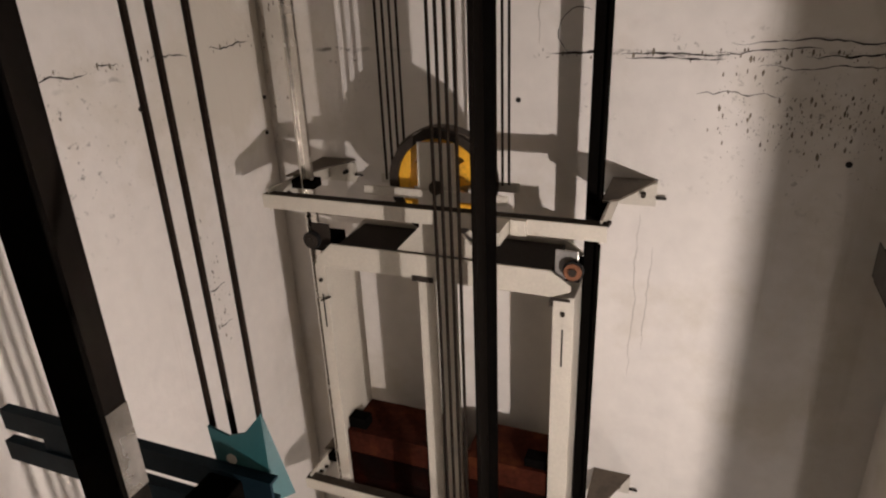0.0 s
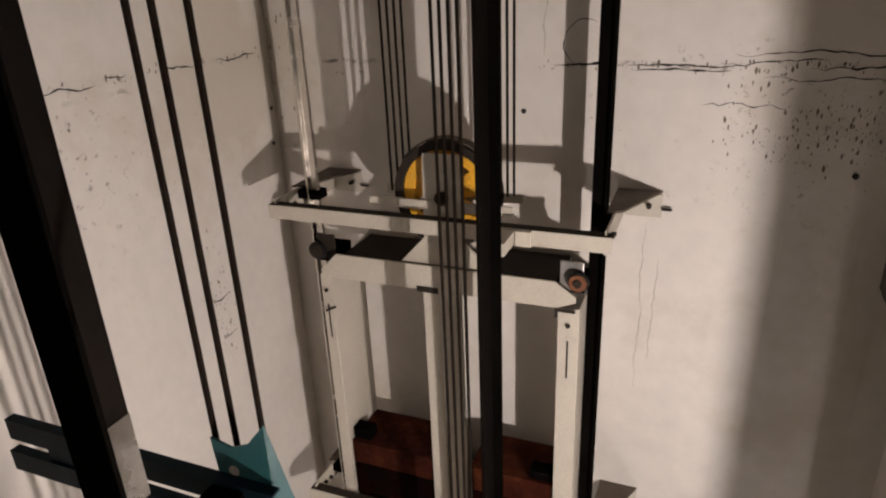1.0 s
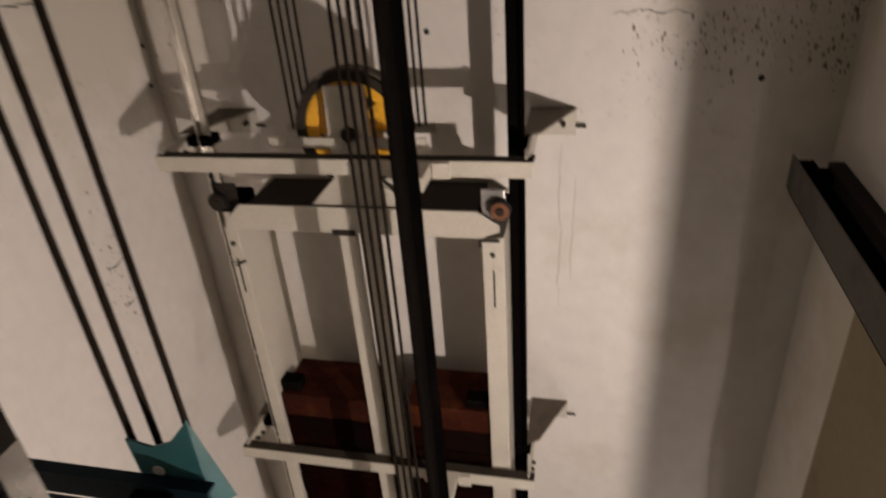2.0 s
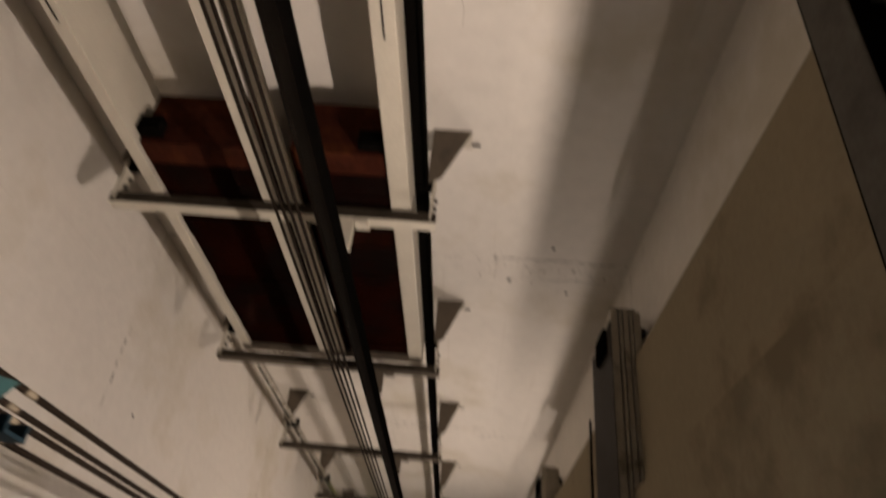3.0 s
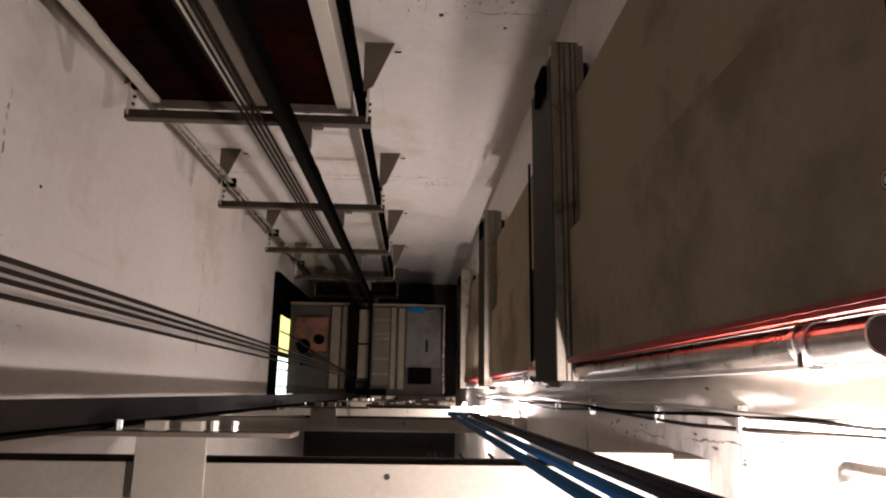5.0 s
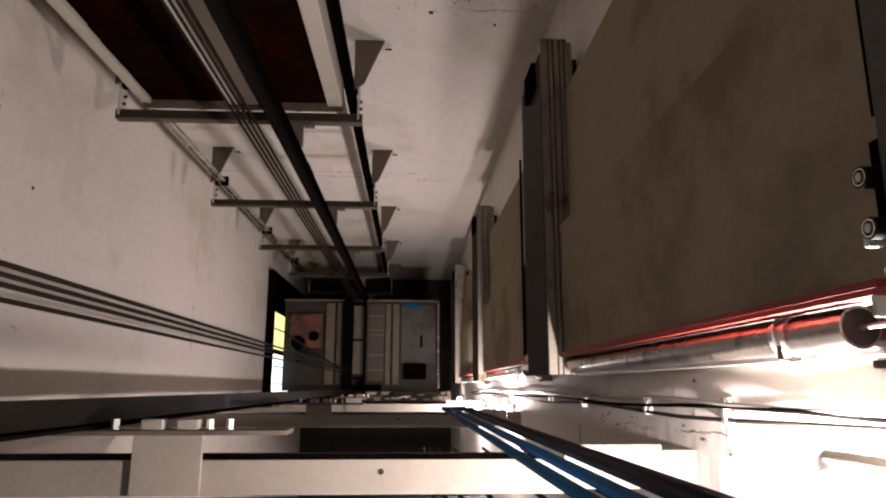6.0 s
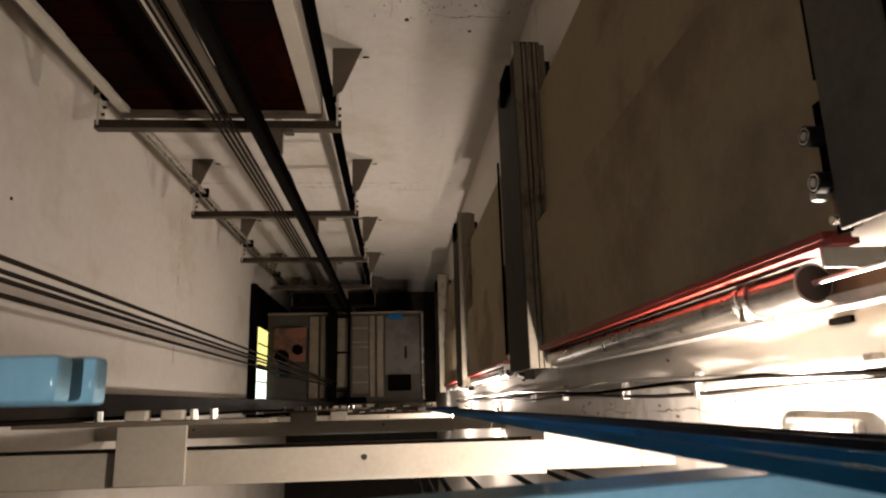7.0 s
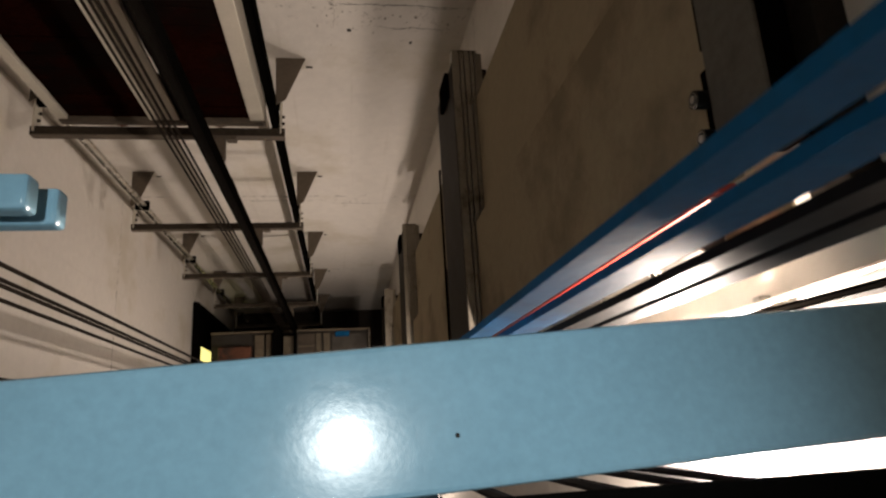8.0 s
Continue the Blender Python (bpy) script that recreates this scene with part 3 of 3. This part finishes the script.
        part("lock_arm", box(bmnew(), 1.640, 1.650, 1.4255, 1.4615, z + 1.98, z + 1.992, 0.002), RUST, p, "brown lock arm")
        part("lock_pin", rod(bmnew(), (1.628, 1.416, z + 1.99), (1.6425, 1.416, z + 1.99), 0.006, 12), STEEL, p, "bright lock pin")
        part("lock_shoe", box(bmnew(), 1.62, 1.642, 1.45, 1.468, z + 1.962, z + 1.974, 0.003), CREAM, p)
    else:
        part("header", box(bmnew(), 1.745, 1.8, 1.3, 2.95, z + 2.03, z + 2.04), DARK, d)
    return d


for k in range(3):
    landing_door(SILL - PITCH * k, k == 0)

# ---- cable run and lamps on the east wall ----
for k, (x, y) in enumerate(((1.782, 1.215), (1.785, 1.195), (1.78, 1.232))):
    bm = bmnew()
    pts = [(x - 0.01 * abs(math.sin(1.3 * i + k)), y + 0.008 * math.sin(0.9 * i + 2 * k), 1.5 - 0.28 * i) for i in range(34)]
    rings = [[bm.verts.new((px + 0.006 * math.cos(q * math.pi / 3), py + 0.006 * math.sin(q * math.pi / 3), pz)) for q in range(6)] for px, py, pz in pts]
    for ra, rb in zip(rings, rings[1:]):
        for q in range(6):
            bm.faces.new((ra[q], rb[q], rb[(q + 1) % 6], ra[(q + 1) % 6]))
    bmesh.ops.recalc_face_normals(bm, faces=bm.faces)
    solid("wall_cable", bm, (BLACK, DARK, ALU)[k], "loose cable clipped to the shaft wall", "cable", "wall cables")
for z in (0.2, -0.42, -1.05, -1.6, -2.4, -3.1):
    solid("cable_clip", box(bmnew(), 1.775, 1.80, 1.18, 1.245, z - 0.01, z + 0.01, 0.002), ALU, "bright metal cable clip on the wall", "clip", "cable clips")
for x, z in zip(LAMP_X, LAMP_Z):
    l1 = thing("shaft_lamp", (1.8, LAMP_Y, z), "lit white bulkhead lamp on the shaft wall", "lamp", "shaft lamps")
    part("base", box(bmnew(), 1.778, 1.799, LAMP_Y - 0.06, LAMP_Y + 0.06, z - 0.1, z + 0.1, 0.006), ALU, l1)
    part("diffuser", box(bmnew(), x + 0.03, 1.7775, LAMP_Y - 0.04, LAMP_Y + 0.04, z - 0.08, z + 0.08, 0.012), LIT, l1, "glowing white diffuser")

# Unseen fixture built around the added beam spot.
hx, hy, hz = BEAM_FILL_AT
hl = thing("beam_fill_lamp", (hx, hy, TOP), "added unseen spot lamp that makes the beam's highlight", "lamp")
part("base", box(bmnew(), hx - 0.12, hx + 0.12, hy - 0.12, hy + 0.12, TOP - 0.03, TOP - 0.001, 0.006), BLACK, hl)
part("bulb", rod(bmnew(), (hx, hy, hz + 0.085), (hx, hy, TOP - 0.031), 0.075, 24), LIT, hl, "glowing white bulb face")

# ---- separator beams between the shafts ----
for z in (-1.25, -4.17, -7.09):
    s = thing("separator_beam", (0.4, 0.95, z - 0.2), "white painted steel beam between the two shafts", "beam", "separator beams")
    part("top_flange", box(bmnew(), X0, 1.43, 0.992, 1.08, z - 0.012, z, 0.003), FLANGE, s)
    # The beam's shaded side is put in as a dark web and bottom flange.
    part("shaded_web", box(bmnew(), X0, 1.43, 1.04, 1.05, z - 0.19, z - 0.0125), DARK, s)
    part("shaded_bottom_flange", box(bmnew(), X0, 1.43, 0.992, 1.08, z - 0.2, z - 0.191), DARK, s)
    part("end_plate", box(bmnew(), 1.431, 1.70, 1.0, 1.115, z - 0.03, z - 0.018, 0.003), FLANGE, s)
    part("wall_cleat", box(bmnew(), 1.701, 1.799, 1.0, 1.10, z - 0.14, z - 0.02, 0.004), FLANGE, s)
    part("arm", box(bmnew(), 0.30, 0.478, 0.995, 1.145, z + 0.001, z + 0.012, 0.002), FLANGE, s, "cream flat arm carrying the guide rail")
    part("rail_plate", box(bmnew(), 0.06, 0.70, 1.146, 1.158, z - 0.05, z + 0.06, 0.002), GRIME_DIM, s)
    for x in (0.33, 0.42):
        part("rail_clip", box(bmnew(), x, x + 0.055, 1.159, 1.185, z + 0.01, z + 0.05, 0.004), FLANGE, s)
    for x in (0.26, 0.50, 0.55):
        part("bolt", rod(bmnew(), (x, 1.159, z + 0.03), (x, 1.185, z + 0.03), 0.01, 6), STEEL, s)
    for x, y in ((0.94, 1.05), (-0.35, 1.05)):
        part("bolt_hole", rod(bmnew(), (x, y, z - 0.001), (x, y, z + 0.0015), 0.008, 12), HOLE, s)

# ---- teal frame of the upper car ----
fr = thing("steel_gantry", (0.6, 1.1, -3.0), "teal and blue painted steel gantry of the upper car", "steel frame")


def skew(bm, y_at, x_at, slope):
    for v in bm.verts:
        v.co.y += (v.co.x - x_at) * slope
    return bm


beam = box(bmnew(), 0.3, 1.6, 0.999, 1.117, 0.05, 0.12, 0.005)
b0 = part("top_beam", skew(beam, 0, 1.06, 0.05), TEAL, fr, "glossy light teal beam")
part("bolt_hole", rod(bmnew(), (1.13, 1.045, 0.1195), (1.13, 1.045, 0.1205), 0.002, 10), HOLE, b0)
for x0, x1, y0, y1, z0, z1 in ((0.77, 0.866, 1.188, 1.213, 0.212, 0.228), (0.77, 0.846, 1.194, 1.207, 0.2285, 0.239), (0.77, 0.860, 1.189, 1.212, 0.2395, 0.256)):
    part("end_block", box(bmnew(), x0, x1, y0, y1, z0, z1, 0.003), TEAL, fr)
part("end_pin", rod(bmnew(), (0.78, 1.20, 0.222), (0.45, 1.06, 0.118), 0.005, 8), TEAL_DARK_SHADED, fr, "thin dark stay rod")
for x0, x1 in ((1.188, 1.213), (1.232, 1.262), (1.287, 1.314), (1.326, 1.353)):
    strip = prism(bmnew(), [(x0, 1.150), (x1, 1.150), (x1, 1.155), (x0 + 0.003, 1.155), (x0 + 0.003, 1.158), (x0, 1.158)], -3.0, 1.0, "z")
    part("upright", strip, BLUE if x0 < 1.28 else BLACK_STRIP, fr, "deep blue painted upright strip" if x0 < 1.28 else "black upright cable strip")
part("upright_tie", box(bmnew(), 1.185, 1.36, 1.145, 1.165, 1.0005, 1.03, 0.003), BLUE, fr)
part("foot_tie", box(bmnew(), 1.185, 1.36, 1.145, 1.165, -3.03, -3.0005, 0.003), BLUE, fr)
for x in (1.09, 1.12, 1.165, 1.25, 1.40, 1.52, 1.60):
    part("control_cable", rod(bmnew(), (x, 0.955, -3.0), (x, 0.955, 0.0), 0.008, 8), BLACK_STRIP, fr, "black cable hanging below the beam")
part("cable_bar", box(bmnew(), 1.06, 1.63, 0.945, 0.985, 0.0005, 0.02, 0.003), BLACK, fr)
part("beam_foot", box(bmnew(), 1.06, 1.12, 0.975, 1.0, 0.021, 0.07, 0.003), TEAL_DARK_SHADED, fr)

# ---- teal crossbar beside the car ropes ----
cb = thing("teal_crossbar", (0.0, 1.41, -0.17), "two teal steel bars, shade in their colour, with a notched plate", "bracket")
for k, zt in enumerate((-0.022, -0.117)):
    ch = bmnew()
    prism(ch, [(1.405, zt - 0.055), (1.43, zt - 0.055), (1.43, zt - 0.049), (1.411, zt - 0.049), (1.411, zt - 0.006), (1.43, zt - 0.006), (1.43, zt), (1.405, zt)], -0.47 - 0.02 * k, 0.28, "x")
    part("channel", ch, TEAL_DARK_SHADED, cb)
part("tie", box(bmnew(), -0.36, -0.28, 1.412, 1.428, -0.116, -0.0775), TEAL_DARK_SHADED, cb)
part("tie", box(bmnew(), 0.16, 0.24, 1.412, 1.428, -0.116, -0.0775), TEAL_DARK_SHADED, cb)
leaf = prism(bmnew(), [(0.125, 0.058), (0.175, 0.045), (0.215, 0.062), (0.262, 0.118), (0.258, -0.10), (0.135, -0.10)], 1.432, 1.437, "y")
lf = part("notched_plate", leaf, TEAL_HALF_SHADED, cb, "teal plate with a notched top")
wing = bmnew()
q = [wing.verts.new(v) for v in ((0.263, 1.4325, 0.118), (0.259, 1.4325, -0.10), (0.285, 1.47, -0.10), (0.266, 1.436, 0.105))]
wing.faces.new(q)
bmesh.ops.solidify(wing, geom=wing.faces[:], thickness=0.004)
part("wing", wing, TEAL_HALF_SHADED, lf, "pale folded wing of the plate")
part("plate_hole", rod(bmnew(), (0.172, 1.4295, -0.012), (0.172, 1.4318, -0.012), 0.012, 12), CREAM, lf)
part("guide_shoe", box(bmnew(), 0.135, 0.215, 1.24, 1.404, -0.16, -0.03, 0.005), BLACK, cb, "black guide shoe on the rail")

# ---- ropes ----
for x, y in ((0.12, 1.452), (0.147, 1.478), (0.119, 1.507), (0.192, 1.509)):
    r = solid("rope", rod(bmnew(), (x, y, -9.2), (x, y, TOP), 0.0065, 8), ROPE, "dark greasy steel car rope with a pale tape mark", "rope", "car ropes")
    part("tape_mark", rod(bmnew(), (x, y, -0.47 + x), (x, y, -0.44 + x), 0.007, 8), TAN, r)
for i in range(4):
    x, y = 0.2 + 0.032 * i, 2.486 - 0.012 * i
    solid("rope", rod(bmnew(), (x, y, -9.2), (x, y, TOP), 0.006, 8), ROPE, "dark greasy steel rope beside the guide rail", "rope", "middle ropes")
for x0 in (-0.193, 0.245):
    for i in range(4):
        x = x0 + 0.021 * i
        solid("rope", rod(bmnew(), (x, 2.935 + 0.017 * i, PC[1]), (x, 2.935 + 0.017 * i, TOP), 0.0055, 8), ROPE, "dark greasy steel counterweight rope", "rope", "counterweight ropes")

# ---- lower car ----
CZ = -9.45
car = thing("lift_car", (0.3, 1.88, -11.8), "dusty roof and machinery of a lift car far below", "lift car")
part("body", box(bmnew(), -0.86, 1.44, 1.22, 2.52, -11.8, CZ - 0.03, 0.01), DARK, car)
part("roof", box(bmnew(), -0.87, 1.45, 1.21, 2.53, CZ - 0.0295, CZ, 0.004), DUST, car, "dusty grey roof sheet")
part("roof_edge", box(bmnew(), -0.87, 1.45, 2.531, 2.56, CZ - 0.02, CZ + 0.06), TAN, car)
part("crosshead", box(bmnew(), 0.05, 0.165, 1.17, 2.6, CZ + 0.12, CZ + 0.30, 0.006), BLACK, car)
part("crosshead", box(bmnew(), 0.335, 0.365, 1.17, 2.6, CZ + 0.12, CZ + 0.30, 0.006), BLACK, car)
for y0, y1 in ((1.45, 1.93), (1.95, 2.45)):
    part("crosshead_tray", box(bmnew(), 0.18, 0.325, y0, y1, CZ + 0.16, CZ + 0.18, 0.004), TAN, car, "tan tray between the crosshead beams")
for y in (1.38, 1.931, 2.46):
    part("tie", box(bmnew(), 0.166, 0.334, y, y + 0.018, CZ + 0.185, CZ + 0.26), BLACK, car)
for x in (0.06, 0.336):
    for y in (1.25, 2.42):
        part("foot", box(bmnew(), x, x + 0.028, y, y + 0.08, CZ, CZ + 0.119), DARK, car)
for x0, x1, h in ((-0.245, -0.11, 0.07), (-0.075, -0.005, 0.11), (0.645, 0.72, 0.07), (0.755, 0.85, 0.05)):
    part("stiffener", box(bmnew(), x0, x1, 1.3, 2.5, CZ + 0.001, CZ + h, 0.008), TAN, car, "dusty tan roof stiffener")
part("cable_tray", box(bmnew(), 0.38, 0.63, 1.35, 2.5, CZ + 0.001, CZ + 0.03, 0.004), GRIME_DIM, car)
for y in (1.5, 1.72, 2.02, 2.09, 2.3):
    part("rung", box(bmnew(), 0.385, 0.625, y, y + 0.03, CZ + 0.0305, CZ + 0.05, 0.003), TAN, car)
m0 = part("door_motor_box", box(bmnew(), -0.75, -0.28, 1.82, 2.33, CZ + 0.001, CZ + 0.16, 0.02), RUST, car, "rust-orange machinery box")
part("cap", rod(bmnew(), (-0.62, 1.9, CZ + 0.161), (-0.62, 1.9, CZ + 0.24), 0.1, 18), BLACK, m0)
part("cap", rod(bmnew(), (-0.40, 2.0, CZ + 0.161), (-0.40, 2.0, CZ + 0.2), 0.075, 16), BLACK, m0)
part("motor", rod(bmnew(), (-0.60, 1.62, CZ + 0.12), (-0.60, 1.80, CZ + 0.12), 0.09, 18), TEAL_DARK_SHADED, car, "dark teal door motor")
part("motor_foot", box(bmnew(), -0.70, -0.50, 1.62, 1.79, CZ + 0.001, CZ + 0.03), DARK, car)
part("lever", rod(bmnew(), (-0.80, 2.03, CZ + 0.26), (0.05, 1.5, CZ + 0.26), 0.014, 8), DARK, car)
part("hatch", box(bmnew(), 0.88, 1.40, 1.62, 2.48, CZ + 0.001, CZ + 0.014, 0.004), HATCH, car, "grey hatch sheet")
part("hatch_handle", box(bmnew(), 1.17, 1.20, 1.85, 2.03, CZ + 0.015, CZ + 0.05, 0.004), BLACK, car)
part("junction_box", box(bmnew(), 0.92, 1.26, 1.38, 1.61, CZ + 0.001, CZ + 0.12, 0.012), BLACK, car)
part("blue_box", box(bmnew(), 0.93, 1.14, 2.44, 2.52, CZ + 0.0145, CZ + 0.08, 0.01), BLUE, car, "small blue junction box")
part("hood", box(bmnew(), 0.02, 0.60, 1.215, 1.30, CZ + 0.001, CZ + 0.09, 0.01), BLACK, car)
part("side_rail", rod(bmnew(), (1.43, 1.25, CZ + 0.25), (1.43, 2.5, CZ + 0.25), 0.018, 10), STEEL, car, "bright steel side rail")
for y in (1.3, 1.9, 2.45):
    part("side_post", rod(bmnew(), (1.43, y, CZ), (1.43, y, CZ + 0.235), 0.014, 8), DARK, car)
random.seed(11)
for i in range(26):
    x = 0.25 + 0.052 * i + random.uniform(-0.02, 0.02)
    y = 1.07 + random.uniform(0, 0.09)
    dx, dy, h = random.uniform(0.03, 0.14), random.uniform(0.015, 0.045), random.uniform(0.02, 0.16)
    part("door_gear_piece", box(bmnew(), x, x + dx, y, y + dy, CZ - 0.02 + 0.001 * i, CZ + h, 0.004), (CREAM, ALU, DARK, CREAM, RUST, STEEL, GRIME_DIM)[i % 7], car)
part("door_gear_beam", box(bmnew(), 0.2, 1.62, 1.06, 1.205, CZ - 0.06, CZ - 0.0205, 0.004), GRIME_DIM, car)

# ---- lit landing opening on the west wall, far below ----
wd = thing("landing_window", (-0.98, 1.9, -11.8), "dark framed landing opening with a lit glass strip", "door")
part("frame", box(bmnew(), -0.998, -0.92, 1.05, 1.12, -12.0, -8.75, 0.004), BLACK, wd)
part("frame", box(bmnew(), -0.998, -0.92, 2.83, 2.90, -12.0, -8.75, 0.004), BLACK, wd)
part("frame", box(bmnew(), -0.998, -0.92, 1.121, 2.829, -8.95, -8.75, 0.004), BLACK, wd)
part("leaf", box(bmnew(), -0.998, -0.985, 1.121, 2.829, -12.0, -8.951), BLACK, wd)
part("pane", box(bmnew(), -0.984, -0.978, 1.8, 2.35, -10.6, -9.3), GLASS_YELLOW, wd, "glowing yellow glass")
part("pane", box(bmnew(), -0.984, -0.978, 1.16, 1.75, -10.6, -9.3), GLASS_WHITE, wd, "glowing white glass")
part("glazing_bar", box(bmnew(), -0.9775, -0.96, 1.74, 1.81, -10.6, -9.3), BLACK, wd)
for y in (1.3, 1.55, 2.1):
    part("glazing_bar", box(bmnew(), -0.9775, -0.965, y, y + 0.02, -10.6, -9.3), BLACK, wd)

# ---- roof of the upper car, below the camera ----
# Never in view; dark so that little light bounces off it.
uc = thing("upper_car", (0.4, -0.3, -3.0), "unseen plain car body under the camera, dark against bounce", "lift car")
part("body", box(bmnew(), -0.75, 1.45, -1.35, 0.72, -3.0, -0.72, 0.01), DARK, uc)
part("roof", box(bmnew(), -0.76, 1.46, -1.36, 0.74, -0.719, -0.69, 0.004), DARK, uc)
